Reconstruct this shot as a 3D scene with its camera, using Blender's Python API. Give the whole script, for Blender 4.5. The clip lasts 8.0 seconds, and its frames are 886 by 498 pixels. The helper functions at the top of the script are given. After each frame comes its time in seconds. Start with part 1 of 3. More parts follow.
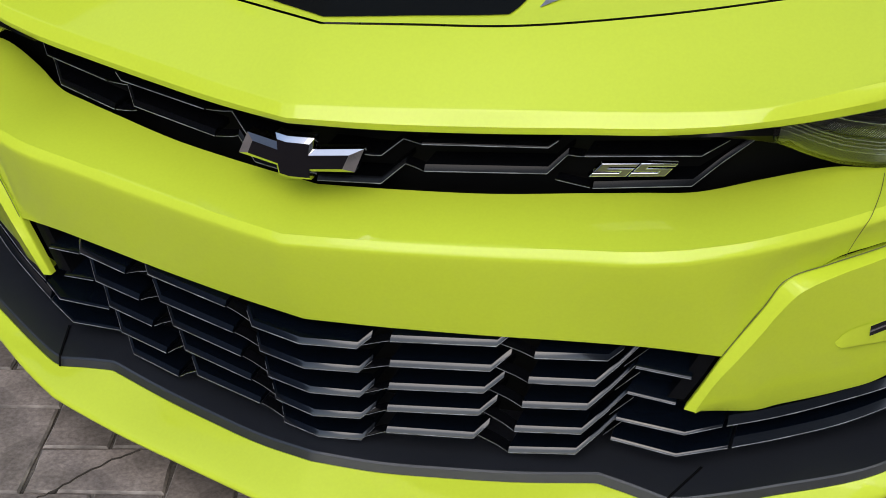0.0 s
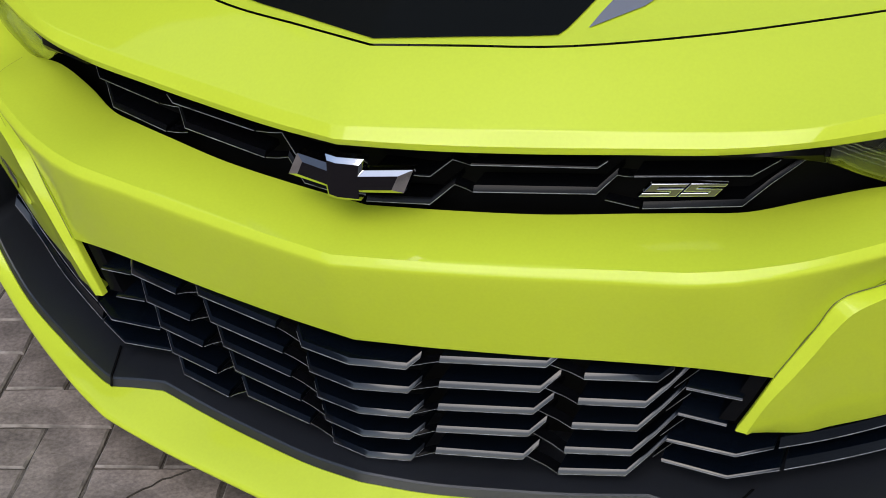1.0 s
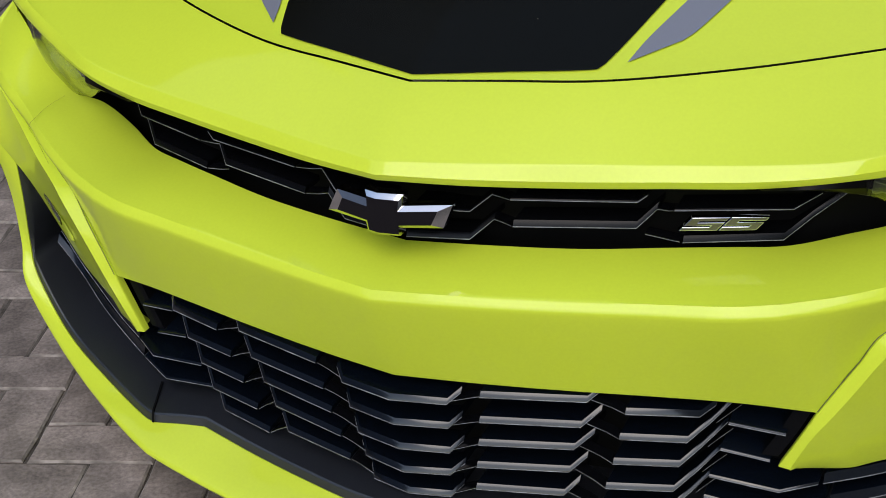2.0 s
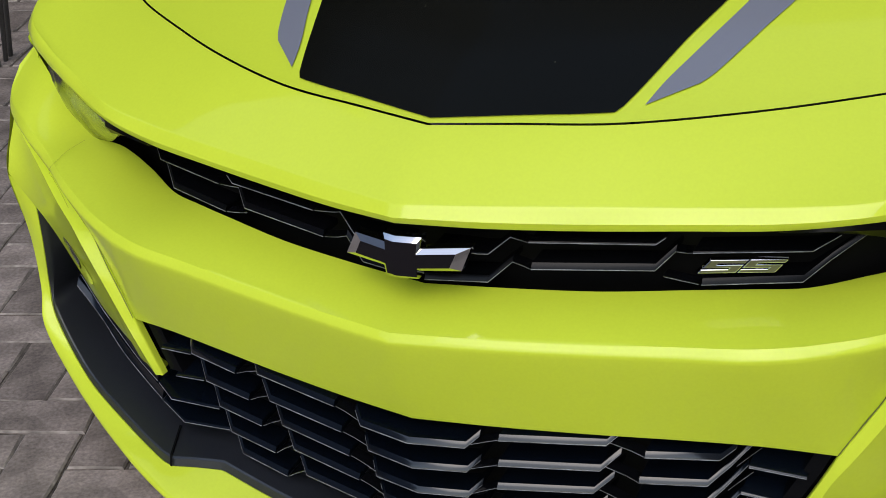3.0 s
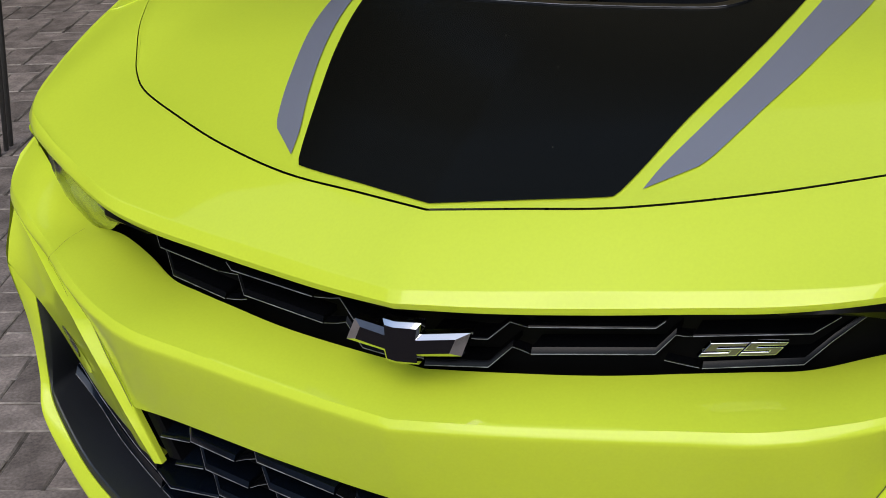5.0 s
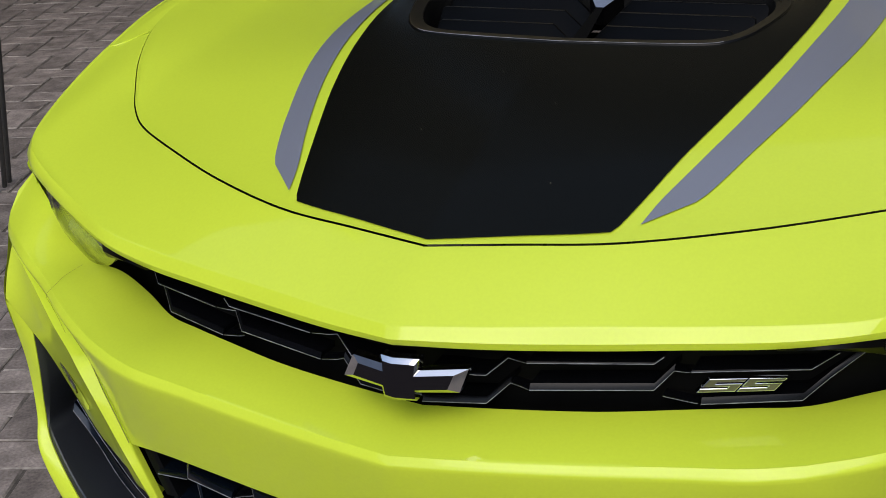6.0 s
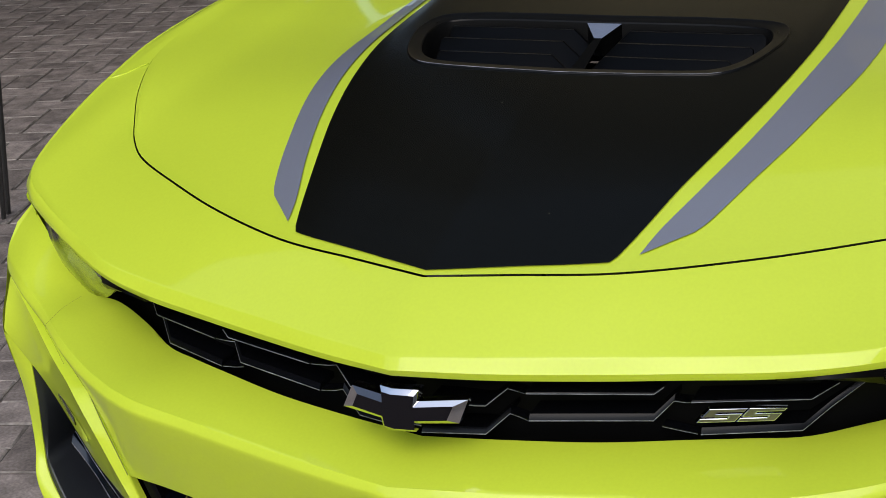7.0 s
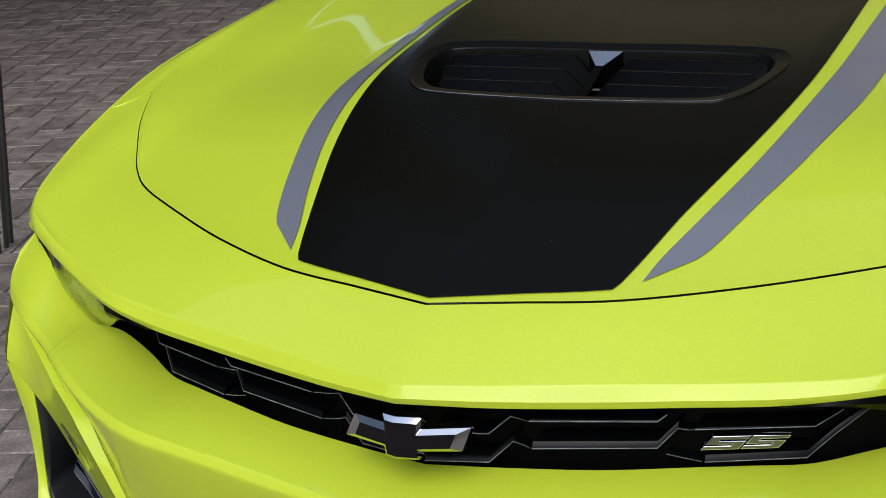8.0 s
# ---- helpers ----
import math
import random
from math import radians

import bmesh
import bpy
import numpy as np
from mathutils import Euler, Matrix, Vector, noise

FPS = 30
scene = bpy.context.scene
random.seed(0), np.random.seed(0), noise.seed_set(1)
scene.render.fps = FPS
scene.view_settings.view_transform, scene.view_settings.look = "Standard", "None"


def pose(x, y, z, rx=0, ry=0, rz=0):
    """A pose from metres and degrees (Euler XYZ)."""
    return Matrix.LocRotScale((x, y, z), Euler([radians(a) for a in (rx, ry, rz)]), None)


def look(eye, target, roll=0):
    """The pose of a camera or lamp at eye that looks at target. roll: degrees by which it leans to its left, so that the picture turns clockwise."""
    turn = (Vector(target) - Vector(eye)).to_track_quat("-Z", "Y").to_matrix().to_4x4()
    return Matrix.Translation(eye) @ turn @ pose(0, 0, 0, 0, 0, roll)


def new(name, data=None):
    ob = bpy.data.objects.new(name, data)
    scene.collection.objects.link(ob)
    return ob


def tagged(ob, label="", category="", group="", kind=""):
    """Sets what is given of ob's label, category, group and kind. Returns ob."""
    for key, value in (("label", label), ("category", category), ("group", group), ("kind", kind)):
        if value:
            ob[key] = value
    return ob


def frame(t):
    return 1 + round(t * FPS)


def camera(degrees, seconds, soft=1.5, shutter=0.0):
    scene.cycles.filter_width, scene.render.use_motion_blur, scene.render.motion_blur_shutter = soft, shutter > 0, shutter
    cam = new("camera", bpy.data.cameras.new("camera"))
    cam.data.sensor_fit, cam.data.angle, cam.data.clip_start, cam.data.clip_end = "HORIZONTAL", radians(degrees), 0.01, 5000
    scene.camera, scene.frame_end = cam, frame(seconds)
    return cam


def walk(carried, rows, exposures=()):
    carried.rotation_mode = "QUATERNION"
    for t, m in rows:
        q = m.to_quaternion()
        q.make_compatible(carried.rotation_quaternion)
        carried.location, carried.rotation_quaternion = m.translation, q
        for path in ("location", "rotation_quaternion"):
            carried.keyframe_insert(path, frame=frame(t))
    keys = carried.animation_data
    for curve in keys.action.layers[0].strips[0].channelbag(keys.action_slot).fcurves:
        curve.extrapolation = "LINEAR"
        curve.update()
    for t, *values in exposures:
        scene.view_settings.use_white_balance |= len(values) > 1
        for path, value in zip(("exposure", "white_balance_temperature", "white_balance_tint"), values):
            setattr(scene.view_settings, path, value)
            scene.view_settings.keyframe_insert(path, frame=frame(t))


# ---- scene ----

# ---------------------------------------------------------------- camera
EYE = (0.877, -1.773, 1.618)
cam = camera(32.96, 8.0, soft=0.9)
walk(cam, [
    (0.0, pose(*EYE, 58.642, 1.533, 21.860)),
    (0.5, pose(*EYE, 58.997, 2.025, 22.697)),
    (1.0, pose(*EYE, 59.490, 2.553, 23.439)),
    (1.5, pose(*EYE, 60.127, 3.060, 24.198)),
    (3.0, pose(*EYE, 62.571, 3.942, 25.207)),
    (3.5, pose(*EYE, 63.417, 4.136, 25.213)),
    (4.0, pose(*EYE, 64.247, 4.297, 25.207)),
    (4.5, pose(*EYE, 65.053, 4.348, 25.097)),
    (6.0, pose(*EYE, 67.183, 4.383, 24.884)),
    (6.5, pose(*EYE, 67.781, 4.441, 24.878)),
    (7.0, pose(*EYE, 68.344, 4.499, 24.795)),
    (7.5, pose(*EYE, 68.888, 4.625, 24.808)),
    (8.0, pose(*EYE, 69.404, 4.692, 24.823)),
], [(0.0, 0.8, 7300, 10), (8.0, 0.8, 7300, 10)])

# ---------------------------------------------------------------- light
world = bpy.data.worlds.new("sky")
scene.world = world
world.use_nodes = True
wn = world.node_tree
bg = wn.nodes["Background"]
sky = wn.nodes.new("ShaderNodeTexSky")
sky.sky_type = "NISHITA"
sky.sun_disc = False
sky.sun_elevation, sky.sun_rotation = radians(46), radians(167.4)
wn.links.new(sky.outputs["Color"], bg.inputs["Color"])
bg.inputs["Strength"].default_value = 0.168
sun_data = bpy.data.lights.new("sun", "SUN")
sun_data.energy, sun_data.angle, sun_data.color = 0.7, radians(44), (0.92, 0.945, 1.02)
sun = new("sun", sun_data)
sun.matrix_world = look((1.4, -6.25, 6.63), (0, 0, 0))


# ---------------------------------------------------------------- materials
def material(name, colour, rough=0.5, metal=0.0, coat=0.0, spec=0.5, grain=0.0, grain_scale=200.0,
             bump=0.0, bump_scale=400.0, dirt=0.0, dirt_scale=6.0, coat_rough=0.03):
    """A surface with grain and large-scale stains in its colour, and a fine relief."""
    m = bpy.data.materials.new(name)
    m.use_nodes = True
    nt = m.node_tree
    b = nt.nodes["Principled BSDF"]
    b.inputs["Roughness"].default_value = rough
    b.inputs["Metallic"].default_value = metal
    b.inputs["Coat Weight"].default_value = coat
    b.inputs["Coat Roughness"].default_value = coat_rough
    b.inputs["Specular IOR Level"].default_value = spec
    co = nt.nodes.new("ShaderNodeTexCoord")
    last = None
    for amount, scale, detail in ((grain, grain_scale, 2), (dirt, dirt_scale, 6)):
        if amount <= 0:
            continue
        nz = nt.nodes.new("ShaderNodeTexNoise")
        nz.inputs["Scale"].default_value = scale
        nz.inputs["Detail"].default_value = detail
        nt.links.new(co.outputs["Object"], nz.inputs["Vector"])
        mp = nt.nodes.new("ShaderNodeMapRange")
        mp.inputs["From Min"].default_value, mp.inputs["From Max"].default_value = 0.25, 0.75
        mp.inputs["To Min"].default_value, mp.inputs["To Max"].default_value = 1 - amount, 1 + amount
        nt.links.new(nz.outputs["Fac"], mp.inputs["Value"])
        mx = nt.nodes.new("ShaderNodeVectorMath")
        mx.operation = "SCALE"
        if last is None:
            mx.inputs[0].default_value = colour
        else:
            nt.links.new(last, mx.inputs[0])
        nt.links.new(mp.outputs["Result"], mx.inputs["Scale"])
        last = mx.outputs["Vector"]
    if last is None:
        b.inputs["Base Color"].default_value = (*colour, 1)
    else:
        nt.links.new(last, b.inputs["Base Color"])
    if bump > 0:
        nz = nt.nodes.new("ShaderNodeTexNoise")
        nz.inputs["Scale"].default_value = bump_scale
        nz.inputs["Detail"].default_value = 3
        nt.links.new(co.outputs["Object"], nz.inputs["Vector"])
        bp = nt.nodes.new("ShaderNodeBump")
        bp.inputs["Strength"].default_value = bump
        bp.inputs["Distance"].default_value = 0.001
        nt.links.new(nz.outputs["Fac"], bp.inputs["Height"])
        nt.links.new(bp.outputs["Normal"], b.inputs["Normal"])
    return m


PAINT = material("lime_paint", (0.54, 0.66, 0.048), 0.5, coat=0.68, spec=0.12, grain=0.02, dirt=0.012, dirt_scale=3, coat_rough=0.06)
GLOSS = material("gloss_black", (0.006, 0.006, 0.007), 0.12, coat=0.3, dirt=0.2, dirt_scale=20)
SATIN = material("satin_black_plastic", (0.006, 0.0065, 0.008), 0.32, grain=0.15, grain_scale=600, bump=0.15, bump_scale=900)
CHIN = material("grained_black_plastic", (0.0145, 0.0165, 0.0215), 0.35, spec=1.0, grain=0.12, grain_scale=500, bump=0.3, bump_scale=1200, dirt=0.15)
VINYL = material("matt_black_vinyl", (0.0043, 0.0044, 0.0032), 0.24, spec=0.105, grain=0.1, grain_scale=700, dirt=0.1, dirt_scale=4)
SILVER = material("grey_vinyl", (0.17, 0.18, 0.215), 0.4, grain=0.04, grain_scale=900, coat=0.4)
CHROME = material("chrome", (0.68, 0.69, 0.71), 0.06, metal=1.0, dirt=0.04, dirt_scale=40)
EMBLEM = material("emblem_black", (0.009, 0.008, 0.01), 0.25, spec=0.14, grain=0.1, grain_scale=900)
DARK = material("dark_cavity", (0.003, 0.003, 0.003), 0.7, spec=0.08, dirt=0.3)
BEIGE = material("badge_face", (0.12, 0.12, 0.07), 0.3, metal=0.3, grain=0.05)
RUBBER = material("rubber", (0.015, 0.015, 0.015), 0.8, grain=0.2)
STEEL = material("brushed_steel", (0.1, 0.1, 0.1), 0.35, metal=0.8, grain=0.1, dirt=0.2)
SATINB = material("grille_black", (0.003, 0.0034, 0.0045), 0.2, spec=0.14, grain=0.1, grain_scale=600)
VENT = material("vent_black", (0.0018, 0.0018, 0.0018), 0.3, spec=0.08, grain=0.1, grain_scale=600)
VENT_RIM = material("vent_rim_black", (0.003, 0.003, 0.003), 0.3, spec=0.14, grain=0.1, grain_scale=600)
SPINE = material("spine_sky_sheen", (0.5, 0.5, 0.54), 0.3, metal=0.9, grain=0.05)
GUIDE = material("frosted_light_guide", (0.026, 0.032, 0.012), 0.3, grain=0.1, grain_scale=200, coat=0.5)
# pale strip for black plastic edges; their glint is put into the colour
EDGE_GLINT = material("painted_edge_glint", (0.2, 0.21, 0.235), 0.25, grain=0.3, grain_scale=60, dirt=0.5, dirt_scale=30)
# worn brick bevels, made paler still for the light they catch
EDGE = material("worn_lit_paver_edge", (0.24, 0.212, 0.19), 0.85, spec=0.05, grain=0.3, grain_scale=60, dirt=0.65, dirt_scale=14)
TAN = material("tan_plaster", (0.33, 0.28, 0.16), 0.85, grain=0.08, grain_scale=40, bump=0.3, bump_scale=60, dirt=0.2, dirt_scale=0.4)
# darkened lime for joint ribbons; the gap's shade is put into the colour
GAPS = material("shaded_paint_joint", (0.09, 0.11, 0.015), 0.6, grain=0.1)
CRACK = material("crack_dirt", (0.055, 0.047, 0.04), 0.9, grain=0.4, grain_scale=80)
PLASTER_DARK = material("dark_plaster", (0.07, 0.064, 0.05), 0.85, grain=0.1, grain_scale=40, bump=0.4, bump_scale=60, dirt=0.3, dirt_scale=0.6)
BLADES = material("blade_black", (0.002, 0.0038, 0.0075), 0.16, spec=0.55, coat=0.2, coat_rough=0.12, grain=0.1, grain_scale=600)
SLATE = material("slate_blue_reflector", (0.10, 0.13, 0.19), 0.8, grain=0.1, grain_scale=40, bump=0.4, bump_scale=60, dirt=0.3, dirt_scale=0.6)
STUCCO = material("stucco", (0.26, 0.23, 0.2), 0.85, grain=0.1, grain_scale=40, bump=0.4, bump_scale=60, dirt=0.3, dirt_scale=0.6)
LAMP = material("lamp_reflector", (0.55, 0.57, 0.6), 0.15, metal=0.9, grain=0.1, grain_scale=300)
LAMPDARK = material("lamp_housing", (0.008, 0.009, 0.01), 0.25, grain=0.1, dirt=0.2)


def glass_material():
    m = bpy.data.materials.new("clear_lens")
    m.use_nodes = True
    nt = m.node_tree
    b = nt.nodes["Principled BSDF"]
    b.inputs["Base Color"].default_value = (0.93, 0.97, 0.88, 1)
    b.inputs["Roughness"].default_value = 0.02
    b.inputs["IOR"].default_value = 1.3
    b.inputs["Transmission Weight"].default_value = 1.0
    return m


GLASS = glass_material()


def paver_material():
    m = material("paver", (0.209, 0.176, 0.158), 0.9, spec=0.05, grain=0.26, grain_scale=130, bump=0.9, bump_scale=38, dirt=0.5, dirt_scale=12)
    nt = m.node_tree
    b = nt.nodes["Principled BSDF"]
    src = b.inputs["Base Color"].links[0].from_socket
    b.inputs["Normal"].links[0].from_node.inputs["Distance"].default_value = 0.004
    inf = nt.nodes.new("ShaderNodeObjectInfo")
    geo = nt.nodes.new("ShaderNodeNewGeometry")
    add = nt.nodes.new("ShaderNodeMath")
    add.operation = "ADD"
    nt.links.new(inf.outputs["Random"], add.inputs[0])
    nt.links.new(geo.outputs["Random Per Island"], add.inputs[1])
    fr = nt.nodes.new("ShaderNodeMath")
    fr.operation = "FRACT"
    nt.links.new(add.outputs[0], fr.inputs[0])
    mp = nt.nodes.new("ShaderNodeMapRange")
    mp.inputs["To Min"].default_value, mp.inputs["To Max"].default_value = 0.8, 1.2
    nt.links.new(fr.outputs[0], mp.inputs["Value"])
    sc = nt.nodes.new("ShaderNodeVectorMath")
    sc.operation = "SCALE"
    nt.links.new(src, sc.inputs[0])
    nt.links.new(mp.outputs["Result"], sc.inputs["Scale"])
    nt.links.new(sc.outputs["Vector"], b.inputs["Base Color"])
    return m


PAVER = paver_material()
JOINT = material("joint_sand", (0.11, 0.096, 0.084), 0.9, spec=0.05, grain=0.3, grain_scale=150, dirt=0.75, dirt_scale=9)


# ---------------------------------------------------------------- mesh helpers
def part(name, verts, faces, mat, parent=None, label="", sharp=35):
    me = bpy.data.meshes.new(name)
    me.from_pydata([tuple(v) for v in verts], [], faces)
    bm = bmesh.new()
    bm.from_mesh(me)
    bmesh.ops.remove_doubles(bm, verts=bm.verts, dist=1e-5)
    bmesh.ops.recalc_face_normals(bm, faces=bm.faces)
    bm.to_mesh(me)
    bm.free()
    me.materials.append(mat)
    for p in me.polygons:
        p.use_smooth = True
    me.set_sharp_from_angle(angle=radians(sharp))
    ob = new(name, me)
    if parent is not None:
        ob.parent = parent
    if label:
        tagged(ob, label)
    return ob


def spline(pts, n=6, kinks=()):
    """Smooth curve through the points, n steps to a span, with a corner at each kink."""
    P = np.array(pts, float)
    if kinks:
        ends = [0, *kinks, len(P) - 1]
        runs = [spline(P[a:b + 1], n) for a, b in zip(ends, ends[1:])]
        return np.vstack([r[:-1] for r in runs[:-1]] + [runs[-1]])
    Q = np.vstack([2 * P[0] - P[1], P, 2 * P[-1] - P[-2]])
    out = []
    for i in range(len(P) - 1):
        a, b, c, d = Q[i:i + 4]
        for k in range(n):
            u = k / n
            out.append(0.5 * (2 * b + (c - a) * u + (2 * a - 5 * b + 4 * c - d) * u * u + (3 * b - a - 3 * c + d) * u ** 3))
    out.append(P[-1])
    return np.array(out)


def both(row):
    """A half row that starts on the middle plane, made whole."""
    row = np.array(row)
    return np.vstack([(row * (-1, 1, 1))[:0:-1], row])


def flip(row):
    return np.array(row) * (-1, 1, 1)


def loft(rows):
    rows = [np.array(r) for r in rows]
    n = len(rows[0])
    verts = np.vstack(rows)
    faces = [(j * n + i, j * n + i + 1, (j + 1) * n + i + 1, (j + 1) * n + i)
             for j in range(len(rows) - 1) for i in range(n - 1)]
    return verts, faces


def mix(a, b, t):
    return np.array(a) * (1 - t) + np.array(b) * t


def sweep(path, section, closed=True):
    """Carries a section of (dy, dz) pairs along a path."""
    rows = [np.array([p + (0, dy, dz) for dy, dz in section]) for p in np.array(path, float)]
    verts, n = np.vstack(rows), len(section)
    faces = []
    for j in range(len(rows) - 1):
        for i in range(n if closed else n - 1):
            k = (i + 1) % n
            faces.append((j * n + i, j * n + k, (j + 1) * n + k, (j + 1) * n + i))
    if closed:
        faces += [tuple(range(n)), tuple(range((len(rows) - 1) * n, len(rows) * n))]
    return verts, faces


def prism(outline, origin, ux, uy, depth, chamfer=0.0, face_only=False, face=None):
    """An outline in the plane (ux, uy), with a depth behind it and a chamfered rim."""
    o, ux, uy = np.array(origin, float), Vector(ux).normalized(), Vector(uy).normalized()
    nn = np.array(ux.cross(uy))
    ux, uy = np.array(ux), np.array(uy)
    pts = np.array(outline, float)
    c = pts.mean(0)
    n = len(pts)
    nxt, prv = np.roll(pts, -1, 0), np.roll(pts, 1, 0)
    inset = []
    for p, a, b in zip(pts, prv, nxt):
        d1, d2 = (p - a) / np.linalg.norm(p - a), (b - p) / np.linalg.norm(b - p)
        n1, n2 = np.array((-d1[1], d1[0])), np.array((-d2[1], d2[0]))
        m = n1 + n2
        m = m / max(0.35, (m @ m) / 2)
        inset.append(p + m * chamfer)
    inset = np.array(inset if face is None else face)
    at = lambda q, h: [o + ux * x + uy * y + nn * h for x, y in q]
    if face_only:
        return at(inset, 0.0004), [tuple(range(n))]
    verts = at(inset, 0) + at(pts, -chamfer) + at(pts, -depth)
    faces = []
    for r in (0, 1):
        faces += [(r * n + i, r * n + (i + 1) % n, (r + 1) * n + (i + 1) % n, (r + 1) * n + i) for i in range(n)]
    faces += [tuple(range(n)), tuple(range(2 * n, 3 * n))]
    return verts, faces


def empty(name, place, label, category, group="", kind=""):
    ob = new(name)
    ob.empty_display_size = 0.1
    ob.location = place
    return tagged(ob, label, category, group, kind)


def smooth(a, b, x):
    t = np.clip((x - a) / (b - a), 0, 1)
    return t * t * (3 - 2 * t)


# ---------------------------------------------------------------- the car's lines
# each line runs from the middle outwards (x) and then back (y)
SHUT = spline([(0, -.088, .830), (.121, -.061, .833), (.262, -.027, .836), (.421, .048, .841), (.56, .134, .846),
               (.68, .216, .852), (.736, .272, .863), (.78, .336, .877), (.835, .435, .908), (.885, .57, .936),
               (.892, .72, .965), (.886, .88, .987), (.88, 1.2, 1.005)])
RIDGE = spline([(0, -.200, .7585), (.121, -.169, .758), (.262, -.130, .7585), (.40, -.0925, .7605), (.50, -.062, .762),
                (.60, -.027, .768), (.703, .035, .784), (.805, .098, .803), (.888, .168, .828), (.928, .298, .860),
                (.941, .485, .910), (.945, .72, .952), (.943, 1.2, .984)])
LIP = spline([(0, -.2138, .7396), (.12, -.1856, .7354), (.251, -.1471, .733), (.371, -.1173, .7368), (.482, -.0842, .738),
              (.578, -.0516, .7459), (.669, -.001, .752), (.78, .072, .764), (.871, .134, .779), (.938, .215, .786),
              (.948, .45, .79), (.95, .72, .80), (.95, 1.2, .82)])
GRILLE_LOW = spline([(0, -.133, .605), (.12, -.122, .612), (.249, -.098, .616), (.369, -.062, .620), (.441, -.036, .620),
                     (.513, -.004, .618), (.592, .049, .625), (.675, .090, .637), (.762, .112, .645), (.85, .152, .705),
                     (.93, .26, .765), (.945, .34, .79)])
CREASE_UP = spline([(0, -.248, .587), (.12, -.230, .590), (.249, -.203, .592), (.379, -.178, .598), (.471, -.163, .604),
                    (.535, -.140, .607), (.613, -.100, .614), (.704, -.042, .629), (.79, .023, .647), (.875, .076, .669),
                    (.960, .147, .678), (.974, .20, .716)], kinks=(5,))
CREASE_LOW = spline([(0, -.2575, .5743), (.12, -.2397, .5771), (.25, -.213, .5787), (.38, -.1885, .584), (.471, -.1743, .5889),
                     (.533, -.154, .5935), (.610, -.114, .600), (.700, -.057, .613), (.786, .008, .630), (.872, .061, .651),
                     (.957, .135, .662), (.978, .192, .700)], kinks=(5,))
MOUTH_TOP = spline([(0, -.207, .422), (.12, -.1937, .4264), (.25, -.171, .4287), (.375, -.1445, .4302), (.48, -.1155, .4252),
                    (.577, -.08, .409), (.630, -.062, .500), (.701, -.020, .556), (.75, .008, .573), (.80, .040, .588),
                    (.935, .122, .652), (.967, .185, .69)], kinks=(5,))
FANG_TOP = spline([(.531, -.092, .315), (.554, -.087, .361), (.578, -.083, .411), (.600, -.076, .450), (.625, -.068, .493),
                   (.651, -.057, .537), (.700, -.024, .551), (.776, .027, .572), (.851, .078, .609), (.930, .125, .656)])
FANG_CHAMFER = spline([(.547, -.0905, .3125), (.573, -.092, .369), (.601, -.086, .414), (.627, -.080, .457), (.649, -.076, .496),
                       (.673, -.067, .527), (.711, -.040, .544), (.773, .003, .564), (.85, .058, .601), (.932, .112, .648)])
FANG_LOW = spline([(.548, -.080, .307), (.582, -.058, .299), (.62, -.034, .2926), (.65, -.008, .2925), (.69, .016, .2973),
                   (.73, .040, .304), (.775, .065, .317), (.83, .09, .36), (.89, .098, .45), (.945, .082, .552)])
CHIN_EDGE = spline([(0, -.227, .175), (.1, -.208, .167), (.2, -.182, .164), (.304, -.153, .163), (.4166, -.1243, .1714),
                    (.4686, -.125, .1647), (.520, -.126, .156), (.556, -.112, .1563), (.66, -.058, .165), (.80, .02, .185),
                    (.90, .078, .26), (.92, .098, .315), (.915, .10, .41), (.912, .10, .50)], kinks=(4, 6))
LIP_OUT = spline([(0, -.290, .124), (.1073, -.270, .126), (.2262, -.245, .1275), (.3452, -.219, .129), (.4444, -.1947, .1335),
                  (.507, -.1756, .1352), (.5685, -.1446, .1389), (.6331, -.1086, .1454), (.7427, -.0378, .1486), (.85, .03, .175),
                  (.92, .064, .255), (.942, .10, .315), (.953, .112, .42), (.945, .082, .552)], kinks=(5,))
LIP_OUT = LIP_OUT + (1 - np.clip(LIP_OUT[:, :1] / .42, 0, 1)) * np.array((0, -.009, .009))
LAMP_LOW = spline([(.50, -.055, .733), (.56, -.026, .722), (.61, .004, .703), (.655, .042, .672), (.70, .076, .650), (.765, .105, .650), (.86, .150, .725)], 4)

# ---------------------------------------------------------------- ground
ground_size = 60
g = part("ground", [(-ground_size, -ground_size, -.0058), (ground_size, -ground_size, -.0058),
                    (ground_size, ground_size, -.0058), (-ground_size, ground_size, -.0058)], [(0, 1, 2, 3)], JOINT)
tagged(g, "grey-brown herringbone paved forecourt with sandy joints", "ground", kind="structure")

far = [(-60, -60), (60, -60), (60, 60), (-60, 60)]
near = [(-9.9, -4.9), (4.9, -4.9), (4.9, 8.9), (-9.9, 8.9)]
ring_v = [(x, y, -.004) for x, y in far + near] + [(x, y, -.02) for x, y in far + near]
ring_f = []
for i in range(4):
    k = (i + 1) % 4
    ring_f += [(i, k, 4 + k, 4 + i), (8 + i, 8 + k, 12 + k, 12 + i), (i, k, 8 + k, 8 + i), (4 + i, 4 + k, 12 + k, 12 + i)]
tagged(part("pavement", ring_v, ring_f, PAVER), "grey-brown paving round the forecourt", "pavement", kind="structure")

# ---------------------------------------------------------------- the car
car = empty("sports_car", (0, 0, 0), "lime green sports car with black and grey hood stripes", "car")


